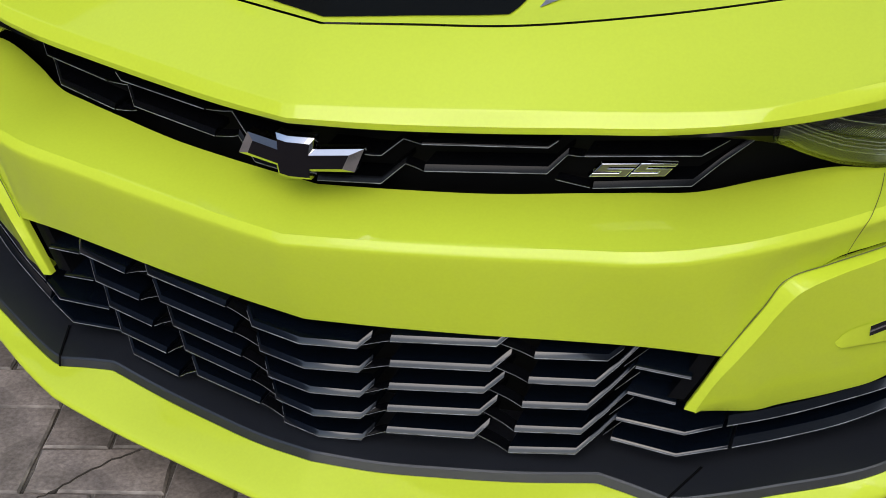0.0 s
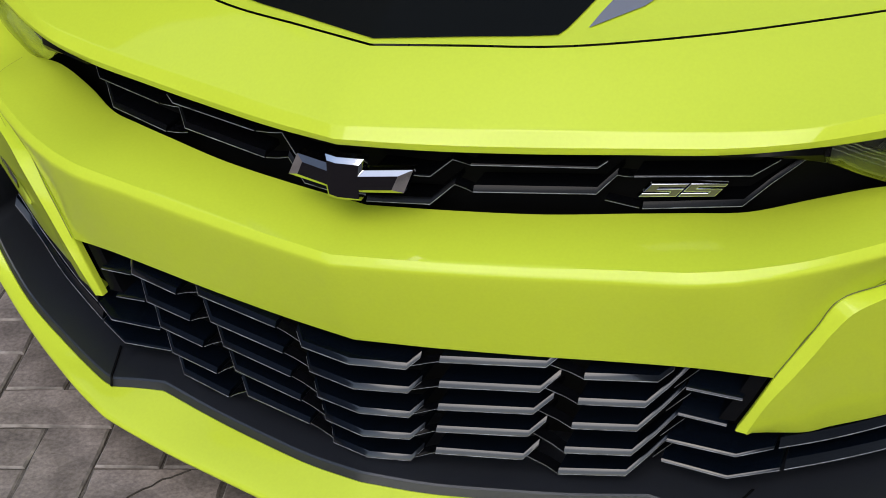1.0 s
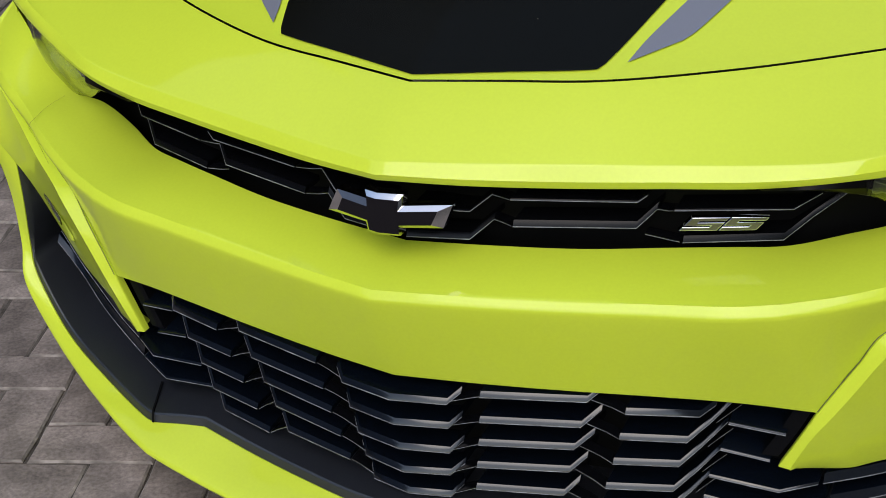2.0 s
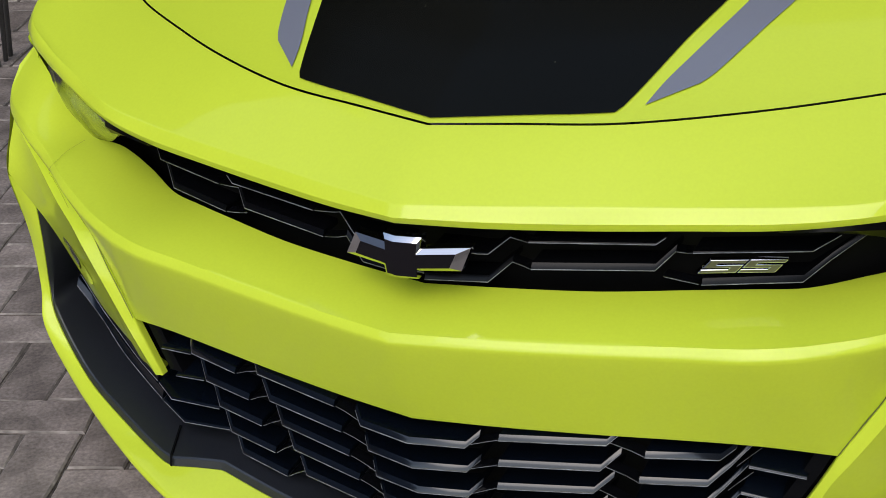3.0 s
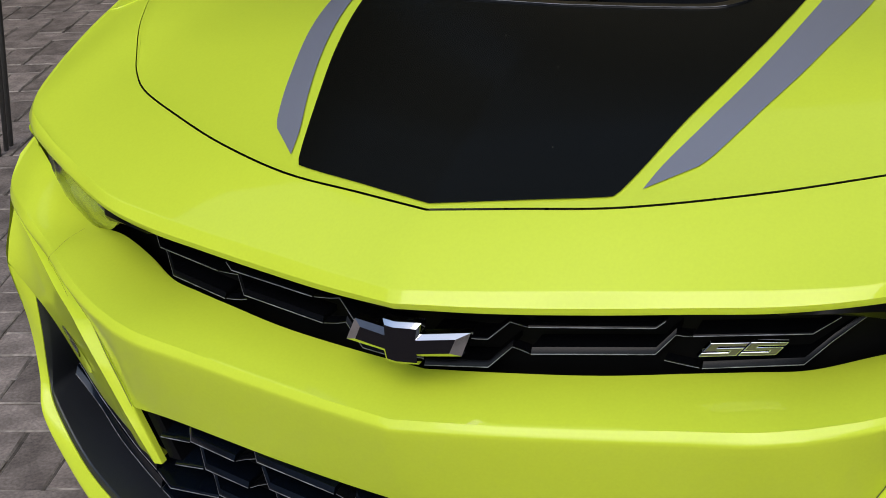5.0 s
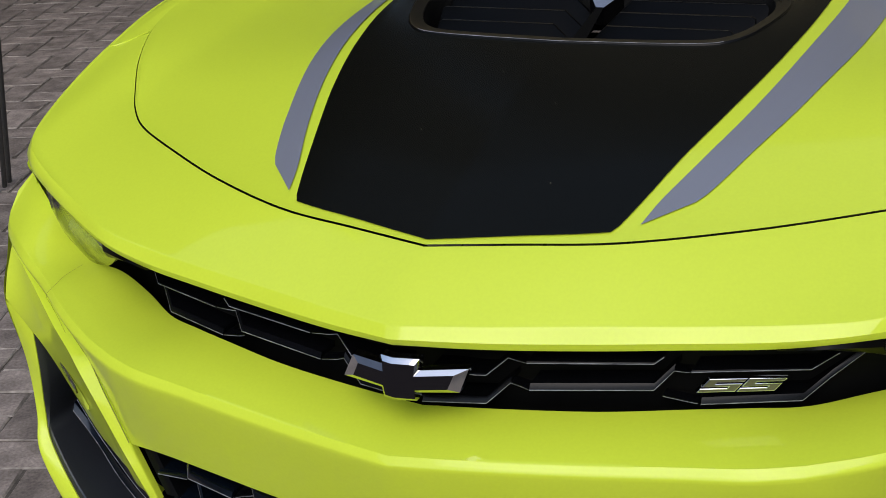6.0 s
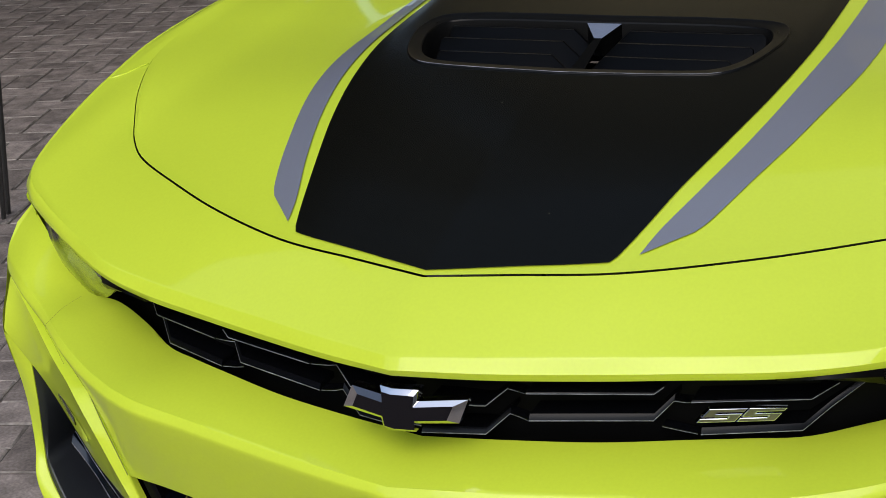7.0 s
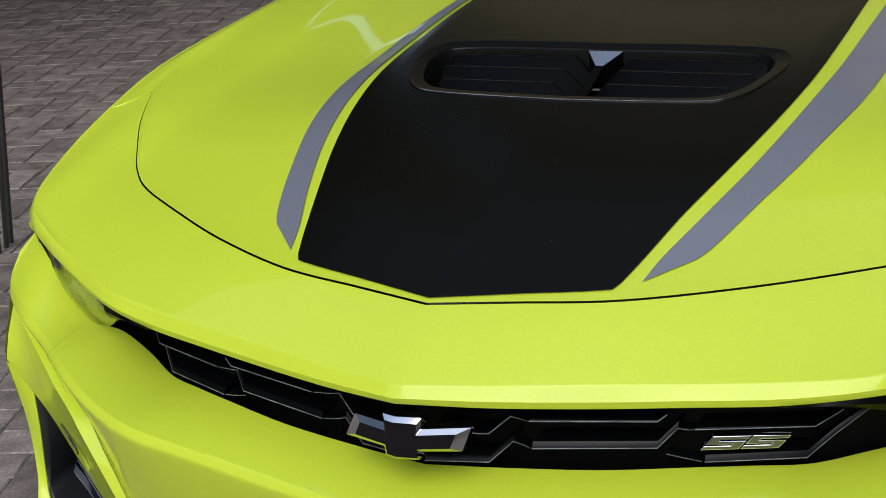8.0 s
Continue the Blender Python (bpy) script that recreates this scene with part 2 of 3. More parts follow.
RISE = spline([(-.1, -.03, 0), (0, 0, 0), (.03, .0098, 0), (.09, .031, 0), (.18, .062, 0), (.3, .0945, 0), (.43, .121, 0), (.57, .1425, 0), (.77, .1625, 0),
               (1.0, .178, 0), (1.5, .198, 0)], 14)


def hood_z(x, y):
    ax = np.abs(x)
    yf = np.interp(ax, SHUT[:37, 0], SHUT[:37, 1])
    d = y - yf
    rise = np.interp(d, RISE[:, 0], RISE[:, 1])
    front = np.interp(ax, SHUT[:37, 0], SHUT[:37, 2])
    return (front + rise - .028 * smooth(.36, .48, ax) * smooth(.3, .75, y))


def in_vent(x, y, grow=0.0):
    ax = np.abs(x)
    side = np.interp(y, [.45, .48, .515, .57, .63, .68, .705], [.23, .265, .292, .312, .322, .31, .28]) + grow
    return (y > .452 + .03 * ax / .27 - grow) & (y < .708 + grow) & (ax < side)


# hood panel
EDGE_Y = SHUT[36:, 1]
EDGE_X = SHUT[36:, 0]
NU, NV = 48, 70
us, vs = np.linspace(0, 1, NU), np.linspace(0, 1, NV) ** 1.15
hv = np.zeros((NV, 2 * NU - 1, 3))
for j, v in enumerate(vs):
    ye = .272 + (1.2 - .272) * v
    xe = np.interp(ye, EDGE_Y, EDGE_X)
    fx = us * .736
    fy = np.interp(fx, SHUT[:37, 0], SHUT[:37, 1])
    y = fy + (1.2 - fy) * v
    x = fx + us ** 2 * (xe - .736)
    half = np.stack([x, y, hood_z(x, y)], 1)
    half[-1, 2] = np.interp(ye, EDGE_Y, SHUT[36:, 2])
    hv[j] = both(half)
hv[:, :, 1] += 0.002
n = 2 * NU - 1
hood_faces = []
for j in range(NV - 1):
    for i in range(n - 1):
        q = (j * n + i, j * n + i + 1, (j + 1) * n + i + 1, (j + 1) * n + i)
        if not in_vent(hv.reshape(-1, 3)[list(q), 0], hv.reshape(-1, 3)[list(q), 1], -.004).any():
            hood_faces.append(q)
part("hood", hv.reshape(-1, 3), hood_faces, PAINT, car, "lime painted hood panel")

# top of the nose and front wings, one sheet split at the wing seam
MID = mix(SHUT, RIDGE, .5) + (0, 0, .003)
tang = np.gradient(SHUT, axis=0)
OFF = np.stack([tang[:, 1], -tang[:, 0], tang[:, 0] * 0], 1)
OFF = OFF / np.linalg.norm(OFF, axis=1)[:, None] * .0013
BULGE = smooth(33, 44, np.arange(len(RIDGE)))[:, None] * np.array((.003, -.006, .005))
rows = [SHUT + OFF + (0, 0, -.03), SHUT + OFF + (0, 0, -.002), mix(SHUT, MID, .5) + (0, 0, .0012), MID,
        mix(MID, RIDGE, .5) + (0, 0, .0006), mix(MID, RIDGE, .88) + (0, 0, .0003), mix(MID, RIDGE, .97) + (0, 0, .0001), RIDGE + BULGE * .3, mix(RIDGE, LIP, .06) + BULGE * .45, mix(RIDGE, LIP, .12) + BULGE * .6,
        mix(RIDGE, LIP, .45) + BULGE, mix(RIDGE, LIP, .68) + BULGE * .9, mix(RIDGE, LIP, .76) + BULGE * .75, mix(RIDGE, LIP, .88) + (0, .0036, -.0026), LIP + (0, .0085, -.006), LIP + (0, .012, -.0075), LIP + (0, .03, .002)]
cut = 54
part("shut_seal", *loft([both(SHUT - OFF * 20 + (0, 0, -.013)), both(SHUT + OFF * .98 + (0, 0, -.011))]), DARK, car)
part("nose_panel", *loft([both(r[:cut]) for r in rows]), PAINT, car, "lime painted nose panel above the grille")
for sgn in (1, -1):
    wing = [np.array(r[cut - 1:]) * (sgn, 1, 1) for r in rows[1:]]
    side = wing[-2] + (0, 0, -.35)
    part("fender", *loft(wing[:-1] + [side]), PAINT, car, "lime painted front fender")
    joint = []
    for k in np.linspace(.03, 1, 12):
        f = 52.5 + 7.5 * k
        a, b = int(f), f % 1
        joint.append((mix(mix(SHUT[a], SHUT[a + 1], b), mix(RIDGE[a], RIDGE[a + 1], b), k) + (0, 0, .003 * (1 - (2 * k - 1) ** 2) + .0006)) * (sgn, 1, 1))
    part("panel_joint", *sweep(joint, [(-.0022, -.001), (-.0012, .0012), (.0012, .0012), (.0022, -.001)]), PAINT, car)

# middle of the bumper with its highlight crease
rows = [GRILLE_LOW + (0, .006, -.035), GRILLE_LOW + (0, .001, -.003), GRILLE_LOW + (0, -.002, 0), mix(GRILLE_LOW, CREASE_UP, .5) + (0, 0, .004),
        mix(GRILLE_LOW, CREASE_UP, .85) + (0, 0, .0018), mix(GRILLE_LOW, CREASE_UP, .96) + (0, 0, .0005), CREASE_UP, mix(CREASE_UP, CREASE_LOW, .12), mix(CREASE_UP, CREASE_LOW, .5), mix(CREASE_UP, CREASE_LOW, .78), mix(CREASE_UP, CREASE_LOW, .96) + (0, .0012, 0), mix(CREASE_LOW, MOUTH_TOP, .035) + (0, .001, 0), mix(CREASE_LOW, MOUTH_TOP, .12),
        mix(CREASE_LOW, MOUTH_TOP, .5), MOUTH_TOP, MOUTH_TOP + (0, .03, .004)]
bumper = part("bumper", *loft([both(r) for r in rows]), PAINT, car, "lime painted bumper bar with a sharp crease")
GAP = spline([(.745, .075, .646), (.747, .029, .645), (.746, .001, .641), (.7435, -.0285, .635), (.737, -.0285, .618), (.728, -.0285, .5964), (.718, -.0285, .5685)], 3)
for sgn in (1, -1):
    wide = np.array((.0005 if sgn > 0 else .0003, 0, 0))
    part("panel_gap", *loft([(GAP - wide + (0, -.0012, .0014)) * (sgn, 1, 1), (GAP + wide + (0, -.0012, .0014)) * (sgn, 1, 1)]), GAPS, bumper)

# corner fangs with a chamfered inner edge
for sgn in (1, -1):
    rows = [FANG_TOP + (0, .014, 0), FANG_TOP + (0, .002, 0), mix(FANG_TOP, FANG_CHAMFER, .08), mix(FANG_TOP, FANG_CHAMFER, .93), FANG_CHAMFER, mix(FANG_CHAMFER, FANG_LOW, .03), mix(FANG_CHAMFER, FANG_LOW, .5) + (0, -.004, 0),
            mix(FANG_CHAMFER, FANG_LOW, .93), FANG_LOW + (0, .003, 0), FANG_LOW + (0, .03, .004)]
    fang = part("bumper_fang", *loft([np.array(r) * (sgn, 1, 1) for r in rows]), PAINT, car, "lime painted corner blade of the bumper", 22)
    part("panel_gap", *loft([(FANG_TOP[12:] + (-.0006, -.0012, .0024)) * (sgn, 1, 1), (FANG_TOP[12:] + (.0006, -.0016, .0012)) * (sgn, 1, 1)]), GAPS, fang)
    scoop = spline([(.717, -.0075, .419), (.731, -.0025, .436), (.752, .0105, .444), (.776, .0265, .449), (.83, .066, .462)])
    low = spline([(.7175, -.0070, .4175), (.727, .0005, .409), (.749, .0175, .407), (.779, .0395, .407), (.84, .086, .41)])
    out = smooth(0, 8, np.arange(len(low)))[:, None] * np.array((.0024, -.0034, .002))
    part("lamp_pocket", *loft([r * (sgn, 1, 1) for r in (scoop + (.0002, -.0004, 0), mix(scoop, low, .45) + (.0008, -.0012, 0), low + out, low + out * .7 + (0, 0, -.003), low + (0, .002, -.005))]), PAINT, fang)
    lamp = spline([(.760, .0155, .433), (.785, .033, .441), (.83, .066, .450)]) * (sgn, 1, 1)
    part("marker_lamp", *sweep(lamp, [(-.0005, -.009), (-.0015, .001), (0, .007), (.012, .007), (.012, -.009)]), GLOSS, fang, "small dark marker lamp")
    part("lamp_strip", *sweep(lamp + (0, -.0022, -.002), [(0, 0), (0, .0025), (.002, .0025), (.002, 0)]), CHROME, fang)

# side of the bumper round the corner
corner = spline([(.958, .142, .672), (.954, .118, .62), (.949, .086, .552), (.953, .112, .42), (.942, .10, .315), (.92, .064, .255)])
for sgn in (1, -1):
    rows = [corner + (0, 0, 0), corner + (.004, .03, 0), np.stack([corner[:, 0] * 0 + .975, corner[:, 1] + .15, corner[:, 2]], 1),
            np.stack([corner[:, 0] * 0 + .975, corner[:, 1] + .33, corner[:, 2]], 1)]
    part("bumper_side", *loft([np.array(r) * (sgn, 1, 1) for r in rows]), PAINT, car)

# splitter lip
def evenly(row, count=150):
    """The same line in steps of equal length."""
    run = np.concatenate([[0], np.cumsum(np.linalg.norm(np.diff(row, axis=0), axis=1))])
    at = np.linspace(0, run[-1], count)
    return np.stack([np.interp(at, run, row[:, k]) for k in range(3)], 1)


top_line, out_line = evenly(CHIN_EDGE), evenly(LIP_OUT)
rows = [top_line + (0, .01, -.004), top_line, mix(top_line, out_line, .35) + (0, 0, .001), mix(top_line, out_line, .7) + (0, 0, .002), mix(top_line, out_line, .9) + (0, 0, .0015),
        mix(top_line, out_line, .955) + (0, 0, .0006), mix(top_line, out_line, .985) + (0, 0, -.0008), out_line + (0, 0, -.0032), out_line + (0, .0008, -.0062), out_line + (0, .003, -.0095), out_line + (0, .014, -.014), out_line + (0, .08, -.016)]
part("splitter", *loft([both(r) for r in rows]), PAINT, car, "lime painted splitter lip")

# black chin above the lip, running up the corner as the frame of the air duct
up = smooth(60, 72, np.arange(len(CHIN_EDGE)))[:, None]
CHIN_TOP = CHIN_EDGE + mix((0, .010, .014), (-.010, .016, 0), up)
CHIN_BACK = CHIN_EDGE + mix((0, .11, .020), (-.03, .05, 0), up)
rows = [CHIN_EDGE + (0, .002, -.003), mix(CHIN_EDGE, CHIN_TOP, .85) + (0, -.002, 0), CHIN_TOP, CHIN_BACK, CHIN_BACK + (0, .18, .01)]
chin = part("chin", *loft([both(r) for r in rows]), CHIN, car, "grained black plastic chin", 25)


def seam(a, b, wide=.0018):
    """A thin dark joint line over the chin from a to b."""
    a, b = np.array(a, float), np.array(b, float)
    side = np.array((wide, 0, 0))
    verts = [a - side, a + side, b + side, b - side, a - side + (0, -.0008, .0016), a + side + (0, -.0008, .0016), b + side + (0, -.0008, .0016), b - side + (0, -.0008, .0016)]
    return verts, [(4, 5, 6, 7), (0, 1, 5, 4), (1, 2, 6, 5), (2, 3, 7, 6), (3, 0, 4, 7)]


for sgn in (1, -1):
    k = 36
    chain = [r[k] * (sgn, 1, 1) + (0, -.0005, .0005) for r in (CHIN_EDGE, CHIN_TOP, mix(CHIN_TOP, CHIN_BACK, .75))]
    chain[1] = chain[1] + np.array((sgn * .004, 0, 0))
    chain[2] = chain[2] + np.array((sgn * .034, 0, .002))
    for a, b in zip(chain, chain[1:]):
        part("seam", *seam(a, b), DARK, chin)

# backing of the grilles: near-black sheets, the cavities' shade put into their colour
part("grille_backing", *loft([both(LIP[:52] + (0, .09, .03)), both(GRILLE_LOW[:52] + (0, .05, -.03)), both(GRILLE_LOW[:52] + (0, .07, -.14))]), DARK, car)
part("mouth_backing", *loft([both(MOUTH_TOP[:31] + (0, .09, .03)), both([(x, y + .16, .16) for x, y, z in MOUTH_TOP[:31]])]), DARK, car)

# painted corner beside each headlight
for sgn in (1, -1):
    part("corner_panel", *loft([(LIP[47:60] + (0, .003, -.003)) * (sgn, 1, 1), (GRILLE_LOW[54:67] + (0, -.003, .001)) * (sgn, 1, 1)]), PAINT, car)

# rest of the body behind the hood, plain
ends = np.array((1.2, 1.6, 2.4, 3.3, 4.0, 4.35, 4.5))
wide = np.array((.975, .965, .955, .975, .97, .93, .84))
deck = np.array((1.03, 1.03, 1.0, 1.02, 1.0, .97, .88))
shell = []
for y, w, h in zip(ends, wide, deck):
    half = [(0, y, h + .012), (.42, y, h + .008), (w - .11, y, h - .015), (w - .035, y, h - .05), (w - .005, y, .80), (w, y, .6), (w - .01, y, .4), (w - .05, y, .24)]
    shell.append(both(half))
verts, faces = loft(shell)
count = shell[0].shape[0]
faces.append(tuple(range((len(shell) - 1) * count, len(shell) * count)))
part("body_shell", verts, faces, PAINT, car)
cabin = [[(-.72, 1.45, 1.03), (-.55, 2.15, 1.33), (-.52, 2.9, 1.34), (-.66, 3.9, 1.02)], [(-.55, 1.40, 1.03), (-.42, 2.12, 1.35), (-.40, 2.92, 1.36), (-.5, 3.95, 1.02)],
         [(0, 1.33, 1.03), (0, 2.08, 1.37), (0, 2.95, 1.38), (0, 4.0, 1.02)]]
cabin = cabin + [[(-x, y, z) for x, y, z in r] for r in cabin[1::-1]]
part("cabin_glass", *loft([[(x * 1.1, y, z - .1) for x, y, z in cabin[0]]] + cabin + [[(x * 1.1, y, z - .1) for x, y, z in cabin[-1]]]), GLOSS, car, "dark cabin glass")
roof = [[mix(r[1], r[2], t) + (0, 0, .006) for t in np.linspace(.02, .98, 6)] for r in cabin]
part("roof", *loft(roof + [[p + (0, 0, -.01) for p in roof[-1]]]), PAINT, car)

# wheels carry the car
def ring(r, x, n=32, c=(0, 0.78, 0.34)):
    return [(x, c[1] + r * math.cos(2 * math.pi * i / n), c[2] + r * math.sin(2 * math.pi * i / n)) for i in range(n + 1)]


for sgn in (1, -1):
    for axle in (.78, 3.6):
        c = (0, axle, .34)
        wheel = part("wheel", *loft([ring(.34 if k in (1, 2) else .24, sgn * x, c=c) for k, x in enumerate((.70, .71, .91, .92))]), RUBBER, car)
        part("rim", *loft([ring(.24, sgn * .915, c=c), ring(.05, sgn * .88, c=c), ring(.001, sgn * .88, c=c)]), STEEL, wheel)

# ---------------------------------------------------------------- upper grille
BAR = [(0, 0), (.0003, .0010), (.0012, .0022), (.045, .0022), (.045, 0)]
LOW_BAR = [(0, 0), (.0003, .0012), (.0052, .0085), (.045, .0085), (.045, 0)]
# LINE and HAIR carry the painted glints along blade and bar edges
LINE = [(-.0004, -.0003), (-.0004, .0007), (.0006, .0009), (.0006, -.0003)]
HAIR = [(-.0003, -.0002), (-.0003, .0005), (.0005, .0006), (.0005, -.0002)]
THIN = [(0, 0), (0, .002), (.02, .002), (.02, 0)]
upper = part("upper_grille", *loft([both(LIP[:40] + (0, .035, .004)), both(LIP[:40] + (0, .07, .004)), both(LIP[:40] + (0, .07, -.02))]), GLOSS, car, "gloss black upper grille")
cells = [
    [(.020, -.142, .668), (.088, -.140, .668), (.104, -.140, .670), (.132, -.125, .693)],
    [(.004, -.142, .615), (.098, -.133, .622), (.130, -.118, .651)],
    [(.166, -.143, .699), (.329, -.100, .700), (.341, -.094, .709)],
    [(.162, -.130, .651), (.323, -.086, .653), (.345, -.063, .674)],
    [(.372, -.075, .682), (.517, -.020, .680), (.547, .012, .693)],
    [(.379, -.058, .626), (.505, -.014, .629), (.535, .018, .652), (.580, .050, .686)],
]
for sgn in (1, -1):
    for k, c in enumerate(cells):
        part("grille_bar", *sweep(np.array(c) * (sgn, 1, 1), LOW_BAR if k % 2 else BAR), SATINB, upper)
        part("bar_edge", *sweep(np.array(c) * (sgn, 1, 1), LINE), EDGE_GLINT, upper)
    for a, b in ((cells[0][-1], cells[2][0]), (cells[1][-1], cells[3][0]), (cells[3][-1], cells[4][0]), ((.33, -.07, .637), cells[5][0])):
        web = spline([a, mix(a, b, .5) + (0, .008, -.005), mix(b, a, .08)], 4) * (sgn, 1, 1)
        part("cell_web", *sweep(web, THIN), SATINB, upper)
        part("web_edge", *sweep(web, HAIR), EDGE_GLINT, upper)

# ---------------------------------------------------------------- lower grille
lower = part("lower_grille", *loft([both(MOUTH_TOP[:31] + (0, .02, -.002)), both(MOUTH_TOP[:31] + (0, .08, -.002))]), SATINB, car, "black lower grille of stepped blades")
BLADE = [(0, 0), (.0003, .0014), (.0056, .0080), (.05, .0080), (.05, 0)]
a_z, a_y = (.392, .344, .293, .246, .198), (-.228, -.221, -.211, -.205, -.194)
f_x, f_y = (.084, .080, .075, .070, .065), (-.214, -.206, -.198, -.190, -.182)
t_x, t_y, t_z = (.100, .094, .090, .086, .078), (-.197, -.187, -.178, -.170, -.161), (.407, .357, .307, .259, .212)
b_rows = [((.132, -.204, .411), (.281, -.174, .418), (.294, -.159, .428)), ((.127, -.200, .364), (.269, -.169, .369), (.293, -.147, .390)),
          ((.121, -.195, .319), (.256, -.163, .323), (.279, -.139, .341)), ((.113, -.188, .272), (.245, -.156, .275), (.266, -.135, .293)),
          ((.106, -.180, .224), (.233, -.149, .224), (.252, -.131, .243))]
c_rows = [((.332, -.162, .402), (.430, -.135, .403), (.446, -.112, .411)), ((.320, -.153, .350), (.412, -.132, .353), (.438, -.104, .375)),
          ((.308, -.146, .299), (.399, -.125, .303), (.425, -.097, .326)), ((.294, -.139, .246), (.389, -.118, .251), (.416, -.090, .274)),
          ((.282, -.132, .198), (.379, -.110, .205), (.405, -.083, .228))]
d_rows = [((.461, -.099, .374), (.536, -.077, .358)), ((.449, -.091, .321), (.516, -.077, .308)),
          ((.432, -.085, .265), (.532, -.080, .260), (.580, -.047, .263)), ((.423, -.077, .220), (.520, -.072, .211), (.588, -.034, .216))]
for r in range(5):
    half = [(f_x[r], f_y[r], a_z[r] + .002), (t_x[r], t_y[r], t_z[r])]
    path = [np.array(p) * (-1, 1, 1) for p in half[::-1]] + [np.array((0, a_y[r], a_z[r]))] + [np.array(p) for p in half]
    part("grille_blade", *sweep(path, BLADE), BLADES, lower)
    part("blade_edge", *sweep(path, LINE), EDGE_GLINT, lower)
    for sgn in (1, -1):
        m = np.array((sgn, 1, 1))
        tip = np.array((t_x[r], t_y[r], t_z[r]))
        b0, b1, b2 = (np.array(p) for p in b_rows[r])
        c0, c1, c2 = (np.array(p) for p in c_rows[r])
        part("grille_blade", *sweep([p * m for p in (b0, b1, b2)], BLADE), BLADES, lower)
        part("blade_edge", *sweep([p * m for p in (b0, b1, b2)], LINE), EDGE_GLINT, lower)
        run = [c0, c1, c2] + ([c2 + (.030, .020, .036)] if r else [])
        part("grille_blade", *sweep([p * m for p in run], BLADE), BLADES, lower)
        part("blade_edge", *sweep([p * m for p in run], LINE), EDGE_GLINT, lower)
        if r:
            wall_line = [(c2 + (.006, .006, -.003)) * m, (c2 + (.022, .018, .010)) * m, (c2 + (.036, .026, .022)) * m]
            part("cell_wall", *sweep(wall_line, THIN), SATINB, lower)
            part("wall_edge", *sweep(wall_line, HAIR), EDGE_GLINT, lower)
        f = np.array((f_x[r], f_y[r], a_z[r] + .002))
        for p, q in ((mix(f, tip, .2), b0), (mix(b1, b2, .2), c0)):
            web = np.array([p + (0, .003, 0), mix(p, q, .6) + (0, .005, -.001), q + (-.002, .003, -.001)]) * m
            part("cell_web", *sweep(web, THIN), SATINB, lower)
            part("web_edge", *sweep(web, HAIR), EDGE_GLINT, lower)
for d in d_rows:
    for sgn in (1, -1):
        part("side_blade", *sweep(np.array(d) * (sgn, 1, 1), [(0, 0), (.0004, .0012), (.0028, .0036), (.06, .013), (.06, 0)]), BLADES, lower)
        part("blade_edge", *sweep(np.array(d) * (sgn, 1, 1), LINE), EDGE_GLINT, lower)
# upright end trims beside the corner blades
for sgn in (1, -1):
    ends = np.array([(.573, -.068, .412), (.552, -.072, .365), (.527, -.078, .318)])
    verts = np.vstack([ends * (sgn, 1, 1) + (0, .004, 0), (ends + (-.024, .004, -.002)) * (sgn, 1, 1), (ends + (-.030, .06, 0)) * (sgn, 1, 1)])
    part("end_trim", verts, [(0, 1, 4, 3), (1, 2, 5, 4), (3, 4, 7, 6), (4, 5, 8, 7)], SATINB, lower)
    for path in ([(.586, -.043, .263), (.65, -.004, .268), (.72, .042, .278), (.80, .092, .298), (.86, .122, .34)],
                 [(.594, -.030, .216), (.66, .010, .222), (.74, .058, .236), (.82, .108, .265), (.88, .128, .31)]):
        part("duct_ledge", *sweep(spline(path) * (sgn, 1, 1), [(0, 0), (.0015, .002), (.008, .014), (.08, .020), (.08, 0)]), BLADES, lower)
        part("ledge_edge", *sweep(spline(path) * (sgn, 1, 1), LINE), EDGE_GLINT, lower)
    # back of the air duct, its shade put into a near-black colour
    duct = [np.array(p) for p in ((.60, .05, .30), (.76, .14, .30), (.91, .16, .34))]
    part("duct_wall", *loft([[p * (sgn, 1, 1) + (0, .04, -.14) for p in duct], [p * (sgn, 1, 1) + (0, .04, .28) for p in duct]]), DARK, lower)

# ---------------------------------------------------------------- emblem and badge
BOW = [(.029, -.0155), (.0872, -.0127), (.1021, .0233), (.0327, .0178), (.0365, .0348), (-.0199, .0362),
       (-.0196, .0227), (-.0686, .0246), (-.0882, -.0123), (-.0231, -.0141), (-.0209, -.0283), (.0279, -.0284)]
BOW_FACE = [(.0292, -.0089), (.0736, -.006), (.0836, .0155), (.0287, .0114), (.0317, .0284), (-.0144, .0303),
            (-.0154, .014), (-.0573, .0166), (-.0678, -.0041), (-.0169, -.0069), (-.0148, -.0209), (.0287, -.0226)]


def bent(name, data, mat, parent, bend):
    """Folds a mesh about the middle plane, so that it follows the pointed nose."""
    ob = part(name, *data, mat, parent, sharp=20)
    bm = bmesh.new()
    bm.from_mesh(ob.data)
    bmesh.ops.triangulate(bm, faces=[f for f in bm.faces if len(f.verts) > 4])
    bmesh.ops.bisect_plane(bm, geom=bm.verts[:] + bm.edges[:] + bm.faces[:], plane_co=(0, 0, 0), plane_no=(1, 0, 0))
    for v in bm.verts:
        v.co.y += bend * abs(v.co.x)
    bm.to_mesh(ob.data)
    bm.free()
    return ob


EMB = (0, -.214, .680)
emblem = bent("emblem", prism(BOW, EMB, (1, 0, 0), (0, 0, 1), .022, .0062, face=BOW_FACE), CHROME, car, .20)
tagged(emblem, "chrome-rimmed black cross-shaped emblem")
